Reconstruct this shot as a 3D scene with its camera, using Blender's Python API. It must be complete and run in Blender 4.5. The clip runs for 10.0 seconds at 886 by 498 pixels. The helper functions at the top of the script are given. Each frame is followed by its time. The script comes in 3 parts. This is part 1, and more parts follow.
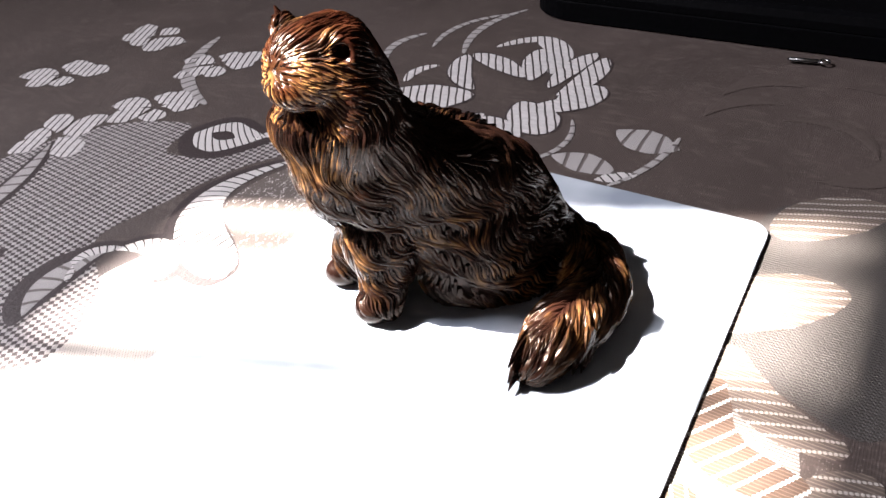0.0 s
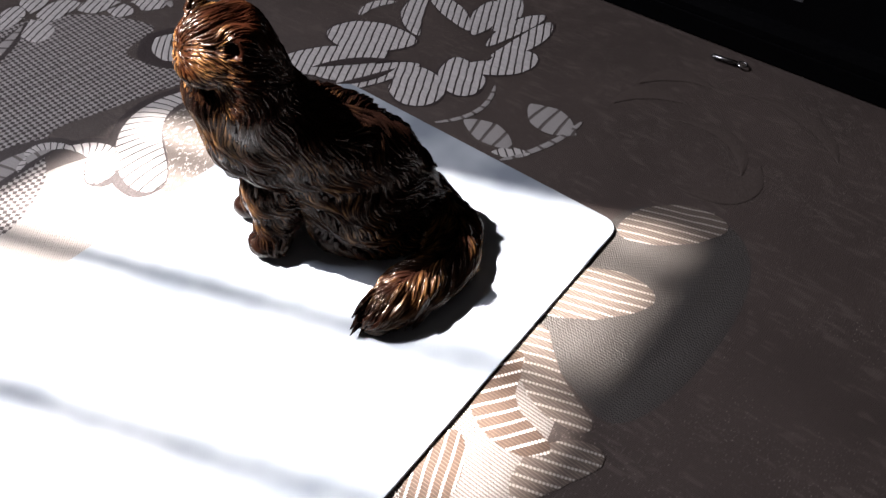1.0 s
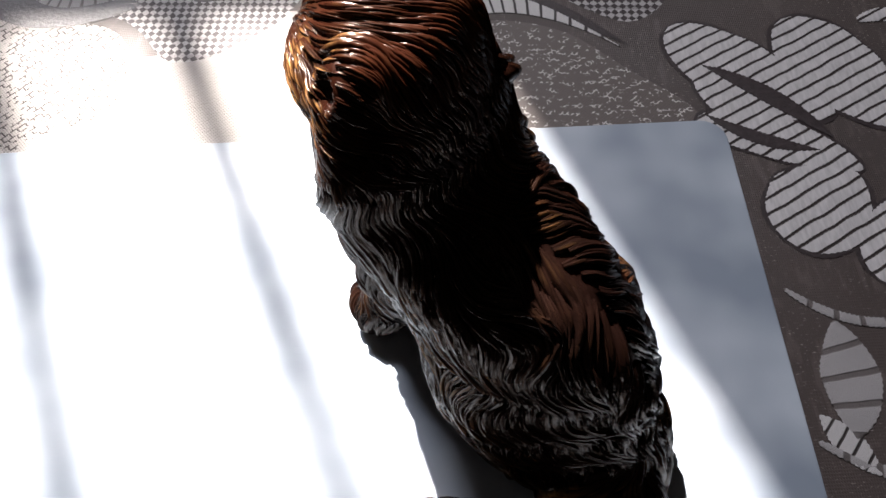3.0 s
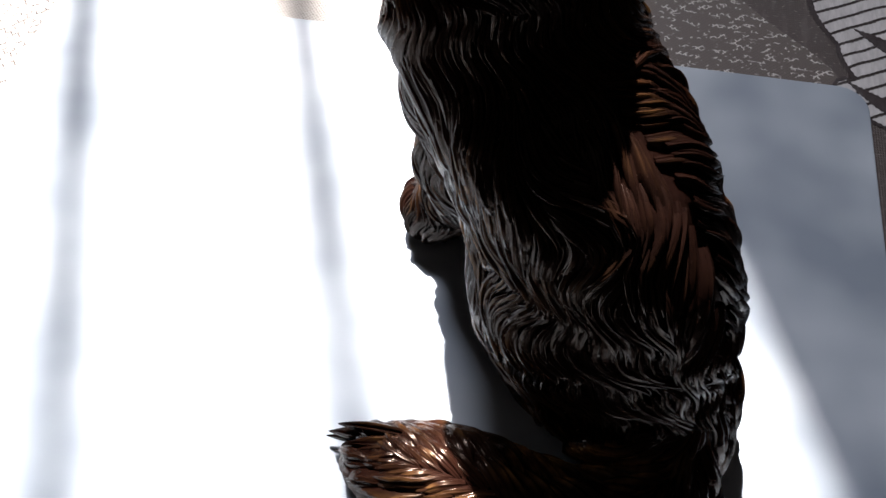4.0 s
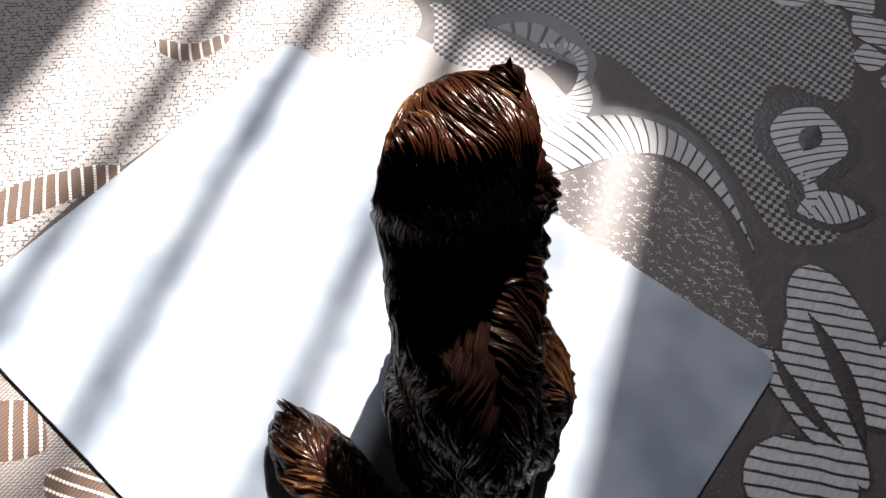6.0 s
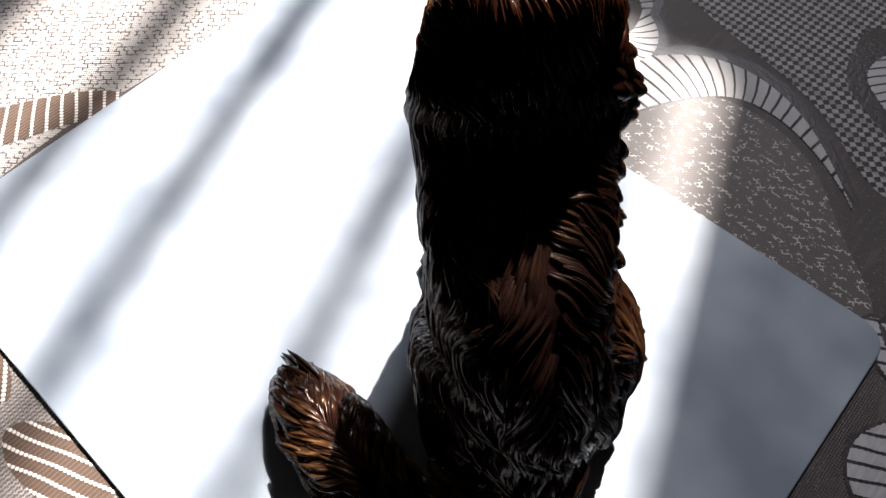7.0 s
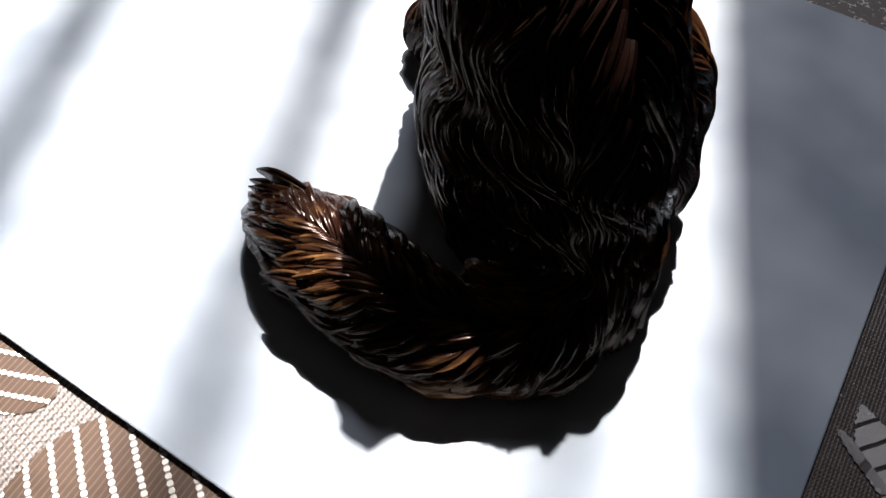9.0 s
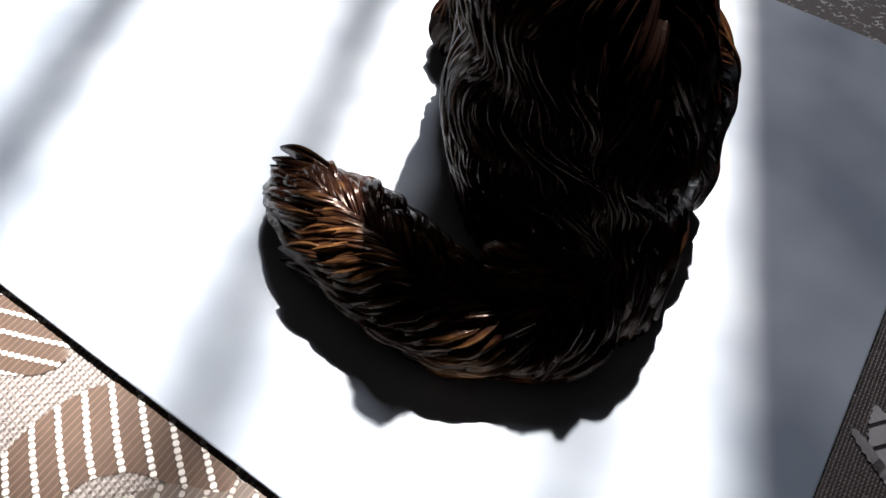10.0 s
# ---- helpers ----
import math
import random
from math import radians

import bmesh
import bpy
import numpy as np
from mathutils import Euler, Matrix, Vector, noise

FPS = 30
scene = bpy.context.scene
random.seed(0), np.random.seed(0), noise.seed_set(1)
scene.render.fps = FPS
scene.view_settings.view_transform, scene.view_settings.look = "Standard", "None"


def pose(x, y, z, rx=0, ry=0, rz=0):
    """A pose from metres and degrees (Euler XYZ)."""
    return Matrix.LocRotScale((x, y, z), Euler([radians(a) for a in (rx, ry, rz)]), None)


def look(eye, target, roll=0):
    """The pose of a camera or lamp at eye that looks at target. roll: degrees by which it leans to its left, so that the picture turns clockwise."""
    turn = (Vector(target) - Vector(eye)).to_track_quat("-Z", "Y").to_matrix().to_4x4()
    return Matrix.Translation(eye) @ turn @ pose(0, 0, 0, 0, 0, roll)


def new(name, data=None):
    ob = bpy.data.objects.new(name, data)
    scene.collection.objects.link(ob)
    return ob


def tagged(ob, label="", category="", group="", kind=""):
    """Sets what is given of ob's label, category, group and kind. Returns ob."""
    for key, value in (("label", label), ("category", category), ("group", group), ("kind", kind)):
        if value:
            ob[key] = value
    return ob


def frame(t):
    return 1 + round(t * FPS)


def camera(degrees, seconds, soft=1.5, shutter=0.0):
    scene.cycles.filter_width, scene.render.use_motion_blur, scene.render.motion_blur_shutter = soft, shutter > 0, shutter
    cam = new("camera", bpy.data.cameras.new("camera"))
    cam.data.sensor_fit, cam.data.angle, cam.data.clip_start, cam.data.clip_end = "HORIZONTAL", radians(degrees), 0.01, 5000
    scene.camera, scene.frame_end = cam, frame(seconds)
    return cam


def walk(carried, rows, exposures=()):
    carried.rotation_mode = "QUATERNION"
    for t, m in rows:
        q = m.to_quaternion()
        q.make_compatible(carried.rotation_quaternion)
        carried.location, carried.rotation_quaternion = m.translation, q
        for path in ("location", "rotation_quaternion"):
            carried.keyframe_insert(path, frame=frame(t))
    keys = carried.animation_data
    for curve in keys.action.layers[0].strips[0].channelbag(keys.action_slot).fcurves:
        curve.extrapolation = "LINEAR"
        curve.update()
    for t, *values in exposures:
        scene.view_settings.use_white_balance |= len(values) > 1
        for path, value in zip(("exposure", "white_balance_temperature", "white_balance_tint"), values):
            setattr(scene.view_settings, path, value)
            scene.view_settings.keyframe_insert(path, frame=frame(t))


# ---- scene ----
import mathutils
import mathutils.bvhtree

cam = camera(64.1, 10.0)
EXPOSURES = [(0.0, 3.8, 6600, 15), (0.6, 3.3, 6600, 15), (1.0, 2.75, 6550, 14), (2.0, 2.7, 6500, 13), (2.5, 2.75, 6500, 13), (4.0, 2.6, 6400, 12), (5.0, 2.42, 6400, 12), (6.5, 2.0, 6400, 12), (8.0, 1.95, 6400, 12), (10.0, 2.0, 6400, 12)]
PATH = [
    (0, (-0.218, -0.017, 0.155), (1.06, 0.895, -1.084), -6.3),
    (0.5, (-0.246, -0.052, 0.197), (0.886, 0.838, -1.19), -5.2),
    (1, (-0.199, -0.06, 0.204), (0.866, 0.728, -1.294), 2.2),
    (1.5, (-0.153, -0.018, 0.199), (0.657, 1.001, -1.319), 3.9),
    (2, (-0.122, 0.003, 0.173), (0.409, 1.094, -1.417), 2.3),
    (2.5, (-0.084, 0.018, 0.157), (0.048, 1.004, -1.579), -2.7),
    (2.7, (-0.081, 0.026, 0.165), (-0.045, 0.983, -1.591), -4.8),
    (3.8, (-0.083, 0.031, 0.147), (-0.131, 0.871, -1.668), 4.1),
    (4, (-0.078, 0.02, 0.138), (-0.28, 0.922, -1.636), -2.4),
    (4.5, (-0.055, 0.029, 0.173), (-0.49, 0.895, -1.577), -4.7),
    (5, (-0.045, 0.034, 0.174), (-0.603, 0.885, -1.548), -2.3),
    (5.2, (-0.043, 0.036, 0.182), (-0.645, 0.854, -1.541), -2.8),
    (6.3, (-0.028, 0.029, 0.205), (-0.665, 0.747, -1.549), -0.7),
    (6.5, (-0.03, 0.029, 0.198), (-0.663, 0.739, -1.561), -0.0),
    (7, (-0.033, 0.026, 0.165), (-0.734, 0.755, -1.561), -1.9),
    (7.5, (-0.036, 0.027, 0.14), (-0.785, 0.709, -1.585), -4.1),
    (8, (-0.029, 0.016, 0.125), (-0.755, 0.615, -1.64), -8.7),
    (8.5, (-0.033, 0.013, 0.12), (-0.604, 0.767, -1.643), -0.9),
    (9, (-0.036, 0.003, 0.116), (-0.556, 0.792, -1.646), -1.8),
    (9.5, (-0.038, -0.009, 0.109), (-0.557, 0.837, -1.627), -0.2),
    (10, (-0.035, -0.006, 0.112), (-0.591, 0.862, -1.602), 1.6),
]
walk(cam, [(t, look(eye, target, roll)) for t, eye, target, roll in PATH], exposures=EXPOSURES)

# ---------------------------------------------------------------- light
world = bpy.data.worlds.new("sky")
scene.world = world
world.use_nodes = True
wn = world.node_tree
sky = wn.nodes.new("ShaderNodeTexSky")
sky.sky_type, sky.sun_disc = "NISHITA", False
sky.sun_elevation, sky.sun_rotation = radians(48.4), radians(-21.1)
wn.links.new(sky.outputs[0], wn.nodes["Background"].inputs[0])
wn.nodes["Background"].inputs[1].default_value = 0.1

SUN_DIR = Vector((0.36, -0.933, -math.tan(radians(48.4)))).normalized()
sun = new("sun", bpy.data.lights.new("sun", "SUN"))
sun.data.energy, sun.data.angle, sun.data.color = 5.0, radians(0.85), (1.0, 0.95, 0.88)
sun.matrix_world = Matrix.Translation((-0.6, 1.6, 2.0)) @ SUN_DIR.to_track_quat("-Z", "Y").to_matrix().to_4x4()


def area_fill(name, place, turn, w, h, watts, colour):
    lamp = new(name, bpy.data.lights.new(name, "AREA"))
    lamp.data.shape, lamp.data.size, lamp.data.size_y = "RECTANGLE", w, h
    lamp.data.energy, lamp.data.color = watts, colour
    lamp.matrix_world = pose(*place, *turn)
    return lamp


# Unseen area lamp in the barred opening, an added stand-in for sky light.
area_fill("skylight_fill", (-0.467, 0.894, 0.987), (-90, 0, 0), 0.25, 0.275, 3.4, (0.91, 0.935, 1.0))


# ---------------------------------------------------------------- materials
class Mat:
    """A node material with a few shortcuts."""

    def __init__(self, name, rough=0.5, metal=0.0, spec=0.5):
        self.m = bpy.data.materials.new(name)
        self.m.use_nodes = True
        self.t = self.m.node_tree
        self.b = self.t.nodes["Principled BSDF"]
        self.b.inputs["Roughness"].default_value = rough
        self.b.inputs["Metallic"].default_value = metal
        self.b.inputs["Specular IOR Level"].default_value = spec

    def n(self, kind, **sets):
        node = self.t.nodes.new(kind)
        for key, value in sets.items():
            if key == "op":
                node.operation = value
            elif key == "dtype":
                node.data_type = value
            else:
                node.inputs[key].default_value = value
        return node

    def link(self, a, b):
        self.t.links.new(a, b)

    def coords(self, kind="Object", scale=(1, 1, 1), turn=0.0):
        c = self.t.nodes.new("ShaderNodeTexCoord")
        mp = self.t.nodes.new("ShaderNodeMapping")
        mp.inputs["Scale"].default_value = scale
        mp.inputs["Rotation"].default_value = (0, 0, radians(turn))
        self.link(c.outputs[kind], mp.inputs[0])
        return mp.outputs[0]

    def noise(self, vec, scale, detail=4.0, rough=0.6):
        nd = self.n("ShaderNodeTexNoise", Scale=scale, Detail=detail, Roughness=rough)
        self.link(vec, nd.inputs["Vector"])
        return nd.outputs[0]

    def ramp(self, fac, stops):
        r = self.t.nodes.new("ShaderNodeValToRGB")
        while len(r.color_ramp.elements) < len(stops):
            r.color_ramp.elements.new(0.5)
        for e, (p, c) in zip(r.color_ramp.elements, stops):
            e.position, e.color = p, (*c, 1)
        self.link(fac, r.inputs[0])
        return r.outputs[0]

    def mix(self, fac, a, b, mode="MIX"):
        x = self.t.nodes.new("ShaderNodeMix")
        x.data_type, x.blend_type = "RGBA", mode
        for sock, val in ((x.inputs[0], fac), (x.inputs[6], a), (x.inputs[7], b)):
            if isinstance(val, (int, float)):
                sock.default_value = val
            elif isinstance(val, tuple):
                sock.default_value = (*val, 1)
            else:
                self.link(val, sock)
        return x.outputs[2]

    def math(self, op, a, b=0.0):
        x = self.t.nodes.new("ShaderNodeMath")
        x.operation = op
        for sock, val in ((x.inputs[0], a), (x.inputs[1], b)):
            if isinstance(val, (int, float)):
                sock.default_value = val
            else:
                self.link(val, sock)
        return x.outputs[0]

    def colour(self, c):
        if isinstance(c, tuple):
            self.b.inputs["Base Color"].default_value = (*c, 1)
        else:
            self.link(c, self.b.inputs["Base Color"])
        return self

    def rough(self, r):
        self.link(r, self.b.inputs["Roughness"])
        return self

    def bump(self, height, strength=0.5, distance=0.0005):
        bp = self.n("ShaderNodeBump", Strength=strength, Distance=distance)
        self.link(height, bp.inputs["Height"])
        self.link(bp.outputs[0], self.b.inputs["Normal"])
        return self


def wave(m, vec, scale, direction="X", distortion=0.0, profile="SIN", detail=2.0, dscale=1.0):
    w = m.n("ShaderNodeTexWave", Scale=scale, Distortion=distortion, Detail=detail)
    w.inputs["Detail Scale"].default_value = dscale
    w.bands_direction, w.wave_profile = direction, profile
    m.link(vec, w.inputs["Vector"])
    return w.outputs["Fac"]


def cloth_threads(m, vec, pitch=0.0005):
    """Warp and weft of a fine weave; wave scale 1 repeats each 2*pi/20 m."""
    s = 0.314159 / pitch
    return m.math("MAXIMUM", wave(m, vec, s, "X", 0.6), wave(m, vec, s * 0.8, "Y", 0.6))


def cloth_ground():
    m = Mat("brown_jacquard", 0.48, 0.0, 0.4)
    v = m.coords()
    thr = cloth_threads(m, v, 0.0006)
    big = m.noise(v, 14, 3)
    base = m.ramp(big, [(0.3, (0.046, 0.034, 0.031)), (0.7, (0.074, 0.055, 0.05))])
    fleck = m.ramp(m.noise(m.coords(scale=(1, 2.2, 1)), 900, 2), [(0.62, (0, 0, 0)), (0.72, (1, 1, 1))])
    near = m.ramp(m.noise(v, 22, 2), [(0.36, (0, 0, 0)), (0.56, (1, 1, 1))])
    col = m.mix(m.math("MULTIPLY", fleck, near), base, (0.4, 0.35, 0.31))
    hatch = m.ramp(m.noise(m.coords(scale=(1, 0.2, 1), turn=28), 420, 3, 0.5), [(0.5, (0, 0, 0)), (0.6, (1, 1, 1))])
    swirl = m.n("ShaderNodeTexNoise", Scale=26.0, Detail=2.0, Distortion=3.5)
    m.link(v, swirl.inputs["Vector"])
    zone = m.ramp(swirl.outputs[0], [(0.47, (0, 0, 0)), (0.53, (1, 1, 1))])
    col = m.mix(m.math("MULTIPLY", m.math("MULTIPLY", hatch, zone), 0.32), col, (0.17, 0.135, 0.12))
    col = m.mix(m.math("MULTIPLY", thr, 0.35), col, (0.085, 0.065, 0.058))
    m.colour(col).bump(thr, 0.5, 0.0002)
    return m.m


def stitches(m, turn, width, row, mortar, keep):
    """Short stitches along and across the weft, broken off at random."""
    b = m.n("ShaderNodeTexBrick", Scale=1000.0)
    b.inputs["Brick Width"].default_value = width
    b.inputs["Row Height"].default_value = row
    b.inputs["Mortar Size"].default_value = mortar
    b.inputs["Mortar Smooth"].default_value = 0.25
    v = m.coords(turn=turn)
    sway = m.n("ShaderNodeTexNoise", Scale=260.0, Detail=2.0)
    m.link(v, sway.inputs["Vector"])
    sc = m.n("ShaderNodeVectorMath")
    sc.operation = "SCALE"
    sc.inputs["Scale"].default_value = 0.0012
    m.link(sway.outputs["Color"], sc.inputs[0])
    add = m.n("ShaderNodeVectorMath")
    add.operation = "ADD"
    m.link(v, add.inputs[0])
    m.link(sc.outputs[0], add.inputs[1])
    m.link(add.outputs[0], b.inputs["Vector"])
    broken = m.ramp(m.noise(m.coords(scale=(0.6, 1, 1), turn=turn), 560, 1, 0.5), [(keep, (0, 0, 0)), (keep + 0.06, (1, 1, 1))])
    return m.math("MULTIPLY", b.outputs["Fac"], broken)


def cloth_net():
    """Small checks joined at their corners, like a houndstooth."""
    m = Mat("checked_net_weave", 0.5, 0.0, 0.3)
    v = m.coords(turn=-41)
    s = 0.314159 / 0.0036
    a = m.ramp(wave(m, v, s, "X", 0.7, detail=1.0, dscale=8), [(0.42, (0, 0, 0)), (0.6, (1, 1, 1))])
    b = m.ramp(wave(m, v, s, "Y", 0.7, detail=1.0, dscale=8), [(0.42, (0, 0, 0)), (0.6, (1, 1, 1))])
    link = m.ramp(wave(m, v, s * 0.7071, "DIAGONAL", 0.5, detail=1.0, dscale=8), [(0.1, (1, 1, 1)), (0.2, (0, 0, 0))])
    chk = m.math("MAXIMUM", m.math("MULTIPLY", a, b), m.math("MULTIPLY", m.math("SUBTRACT", 1.0, a), m.math("SUBTRACT", 1.0, b)))
    fac = m.math("MULTIPLY", chk, m.math("SUBTRACT", 1.0, m.math("MULTIPLY", link, 0.3)))
    thr = cloth_threads(m, v, 0.0006)
    light = m.mix(m.math("MULTIPLY", thr, 0.6), (0.3, 0.275, 0.27), (0.54, 0.51, 0.5))
    dark = m.mix(m.math("MULTIPLY", thr, 0.4), (0.036, 0.026, 0.027), (0.06, 0.045, 0.045))
    m.colour(m.mix(fac, dark, light)).bump(m.math("ADD", m.math("MULTIPLY", fac, 0.7), m.math("MULTIPLY", thr, 0.4)), 0.6, 0.0003)
    return m.m


def cloth_speckle():
    m = Mat("speckled_weave", 0.5, 0.0, 0.4)
    thr = cloth_threads(m, m.coords(turn=-41), 0.0006)
    fac = m.math("MAXIMUM", stitches(m, -41, 1.4, 1.2, 0.2, 0.57), stitches(m, 4, 1.7, 1.5, 0.18, 0.61))
    ground = m.mix(m.math("MULTIPLY", thr, 0.6), (0.085, 0.068, 0.062), (0.17, 0.14, 0.125))
    m.colour(m.mix(fac, ground, (0.6, 0.56, 0.53))).bump(m.math("ADD", fac, m.math("MULTIPLY", thr, 0.4)), 0.6, 0.0003)
    return m.m


def cloth_light(name="pale_woven_ground", dash=0.92, tone=1.0, ribs=0.0):
    m = Mat(name, 0.5, 0.0, 0.4)
    v = m.coords(turn=-41)
    thr = cloth_threads(m, v, 0.0007)
    gaps = stitches(m, -43, 2.6, 1.8, 0.27, 0.46)
    soft = m.noise(v, 60, 3)
    base = m.mix(m.math("MULTIPLY", thr, 0.5), tuple(tone * c for c in (0.3, 0.27, 0.255)), tuple(tone * c for c in (0.46, 0.425, 0.4)))
    base = m.mix(m.math("MULTIPLY", soft, 0.25), base, tuple(tone * c for c in (0.2, 0.175, 0.16)))
    if ribs:
        rib = m.ramp(wave(m, m.coords(), 0.314159 / 0.0011, "X", 0.5, detail=1.0, dscale=3), [(0.2, (1, 1, 1)), (0.55, (0, 0, 0))])
        base = m.mix(m.math("MULTIPLY", rib, ribs), base, (0.09, 0.065, 0.055))
        thr = m.math("SUBTRACT", thr, rib)
    m.colour(m.mix(m.math("MULTIPLY", gaps, dash), base, (0.04, 0.031, 0.028))).bump(m.math("SUBTRACT", thr, gaps), 0.6, 0.0003)
    return m.m


def weft_satin(name, ground, line, pitch=0.0038):
    """Satin floats bound by thin dark lines that all run along the weft."""
    m = Mat(name, 0.45, 0.0, 0.4)
    v = m.coords(turn=-28)
    teeth = wave(m, v, 0.314159 / 0.0013, "X", 0.8)
    st = wave(m, v, 0.314159 / pitch, "Y", 0.9, "SIN", 1.0, 1.6)
    lines = m.ramp(m.math("ADD", st, m.math("MULTIPLY", teeth, 0.05)), [(0.07, (1, 1, 1)), (0.17, (0, 0, 0))])
    fine = m.noise(m.coords(scale=(1, 0.22, 1), turn=20), 900, 3)
    body = m.mix(fine, tuple(c * 0.55 for c in ground), tuple(min(1, c * 1.25) for c in ground))
    m.colour(m.mix(lines, body, line))
    m.bump(m.math("SUBTRACT", m.math("MULTIPLY", fine, 0.5), lines), 0.8, 0.0004)
    return m.m


def satin(name, ground, line, count, width, rough=0.42):
    """Satin threads across the motif, with couched lines along its length (u runs along, v across)."""
    m = Mat(name, rough, 0.0, 0.45)
    v = m.coords("UV")
    o = m.coords("Object")
    wob = m.n("ShaderNodeVectorMath")
    wob.operation = "ADD"
    jit = m.n("ShaderNodeTexNoise", Scale=300.0, Detail=2.0)
    m.link(o, jit.inputs["Vector"])
    sc = m.n("ShaderNodeVectorMath")
    sc.operation = "SCALE"
    sc.inputs["Scale"].default_value = 0.12
    m.link(jit.outputs["Color"], sc.inputs[0])
    m.link(v, wob.inputs[0])
    m.link(sc.outputs[0], wob.inputs[1])
    st = wave(m, wob.outputs[0], 0.314159 * count, "X", 0.35, "SIN", 2.0, 0.6)
    lines = m.ramp(st, [(width + 0.04, (1, 1, 1)), (width + 0.13, (0, 0, 0))])
    fine = m.noise(m.coords("UV", (0.6, 60, 1)), 6.0, 3)
    body = m.mix(fine, tuple(c * 0.72 for c in ground), tuple(min(1, c * 1.2) for c in ground))
    m.colour(m.mix(lines, body, line))
    m.bump(m.math("SUBTRACT", m.math("MULTIPLY", fine, 0.4), lines), 0.7, 0.0004)
    return m.m


def dotted_satin(name, ground, line, turn, pitch):
    """Brown satin ground with beaded white thread lines that all run one way."""
    m = Mat(name, 0.45, 0.0, 0.4)
    v = m.coords(turn=turn)
    o = m.coords()
    st = wave(m, v, 0.314159 / pitch, "Y", 1.8, "SIN", 1.0, 0.5)
    bead = wave(m, v, 0.314159 / 0.0012, "X", 0.8)
    edge = m.math("ADD", st, m.math("MULTIPLY", bead, 0.1))
    lines = m.ramp(edge, [(0.9, (0, 0, 0)), (0.97, (1, 1, 1))])
    fac = m.math("MULTIPLY", lines, m.ramp(bead, [(0.08, (0.3, 0.3, 0.3)), (0.3, (1, 1, 1))]))
    thr = m.math("POWER", wave(m, o, 0.314159 / 0.0011, "X", 0.5), 6.0)
    soft = m.noise(o, 300, 3)
    body = m.mix(soft, tuple(c * 0.75 for c in ground), tuple(c * 1.25 for c in ground))
    body = m.mix(m.math("MULTIPLY", thr, 0.45), body, tuple(min(1, c * 3) for c in ground))
    m.colour(m.mix(fac, body, line))
    m.bump(m.math("ADD", fac, m.math("MULTIPLY", thr, 0.3)), 0.7, 0.0004)
    return m.m


def board_plastic():
    m = Mat("grey_blue_plastic", 0.45, 0.0, 0.32)
    v = m.coords()
    # Soft cloudy light on the shaded board, painted into its colour.
    light_dapple = m.noise(v, 34, 2, 0.5)
    m.colour(m.ramp(light_dapple, [(0.34, (0.24, 0.275, 0.325)), (0.68, (0.44, 0.48, 0.53))]))
    m.rough(m.ramp(m.noise(v, 40, 4), [(0.3, (0.4, 0.4, 0.4)), (0.7, (0.54, 0.54, 0.54))]))
    m.bump(m.noise(v, 1500, 2), 0.05, 0.0001)
    return m.m


def statue_paint():
    """Dark umber resin; gilding dry-brushed over the crests of the locks; red-brown glaze on the crown; both also
    stand for light on the flanks.
    """
    m = Mat("painted_resin", 0.25, 0.0, 0.2)
    m.b.inputs["Specular Tint"].default_value = (1.0, 0.76, 0.62, 1.0)
    v = m.coords()

    def attr(name):
        a = m.t.nodes.new("ShaderNodeAttribute")
        a.attribute_name = name
        return a.outputs["Fac"]

    grain = m.noise(v, 420, 4)
    patch = m.noise(v, 90, 3)
    dark = m.ramp(patch, [(0.3, (0.0026, 0.0015, 0.0013)), (0.7, (0.0095, 0.0042, 0.0032))])
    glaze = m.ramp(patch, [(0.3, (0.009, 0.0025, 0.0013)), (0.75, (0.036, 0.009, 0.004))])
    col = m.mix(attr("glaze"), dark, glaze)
    worn = m.math("MULTIPLY", m.math("MULTIPLY", m.math("POWER", attr("crest"), 3.2), attr("gilt_and_lit")), m.math("MULTIPLY", m.ramp(grain, [(0.3, (0.35, 0.35, 0.35)), (0.6, (1, 1, 1))]), m.ramp(m.noise(v, 75, 2), [(0.44, (0.06, 0.06, 0.06)), (0.62, (1, 1, 1))])))
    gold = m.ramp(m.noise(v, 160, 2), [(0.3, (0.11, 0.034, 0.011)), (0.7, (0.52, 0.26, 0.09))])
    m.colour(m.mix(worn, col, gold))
    m.link(m.math("MULTIPLY", worn, 0.2), m.b.inputs["Metallic"])
    m.rough(m.ramp(grain, [(0.3, (0.15, 0.15, 0.15)), (0.7, (0.28, 0.28, 0.28))]))
    groove = m.math("SINE", m.math("MULTIPLY", m.math("ADD", attr("strand"), m.math("MULTIPLY", patch, 1.5)), 5.0))
    m.bump(m.math("ADD", m.math("MULTIPLY", groove, 0.5), grain), 0.35, 0.00035)
    return m.m


def plain(name, a, b, scale, rough, spec=0.5, bump=0.1, metal=0.0, dist=0.001):
    m = Mat(name, rough, metal, spec)
    v = m.coords()
    nz = m.noise(v, scale)
    m.colour(m.ramp(nz, [(0.3, a), (0.7, b)])).bump(nz, bump, dist)
    return m.m


GROUND, NET, SPECKLE, PALE = cloth_ground(), cloth_net(), cloth_speckle(), cloth_light()
TWILL = cloth_light("pale_twill_ground", 0.12, 0.85, 0.75)
SUNLIT_TAN = cloth_light("sunlit_tan_ground", 0.15, 0.165, 0.3)
SILVER = cloth_light("silver_ribbed_ground", 0.05, 1.0)
PETAL = satin("silver_satin", (0.56, 0.53, 0.52), (0.035, 0.027, 0.025), 1.0, 0.0)
WEFT = weft_satin("silver_weft_satin", (0.57, 0.54, 0.535), (0.04, 0.03, 0.028))
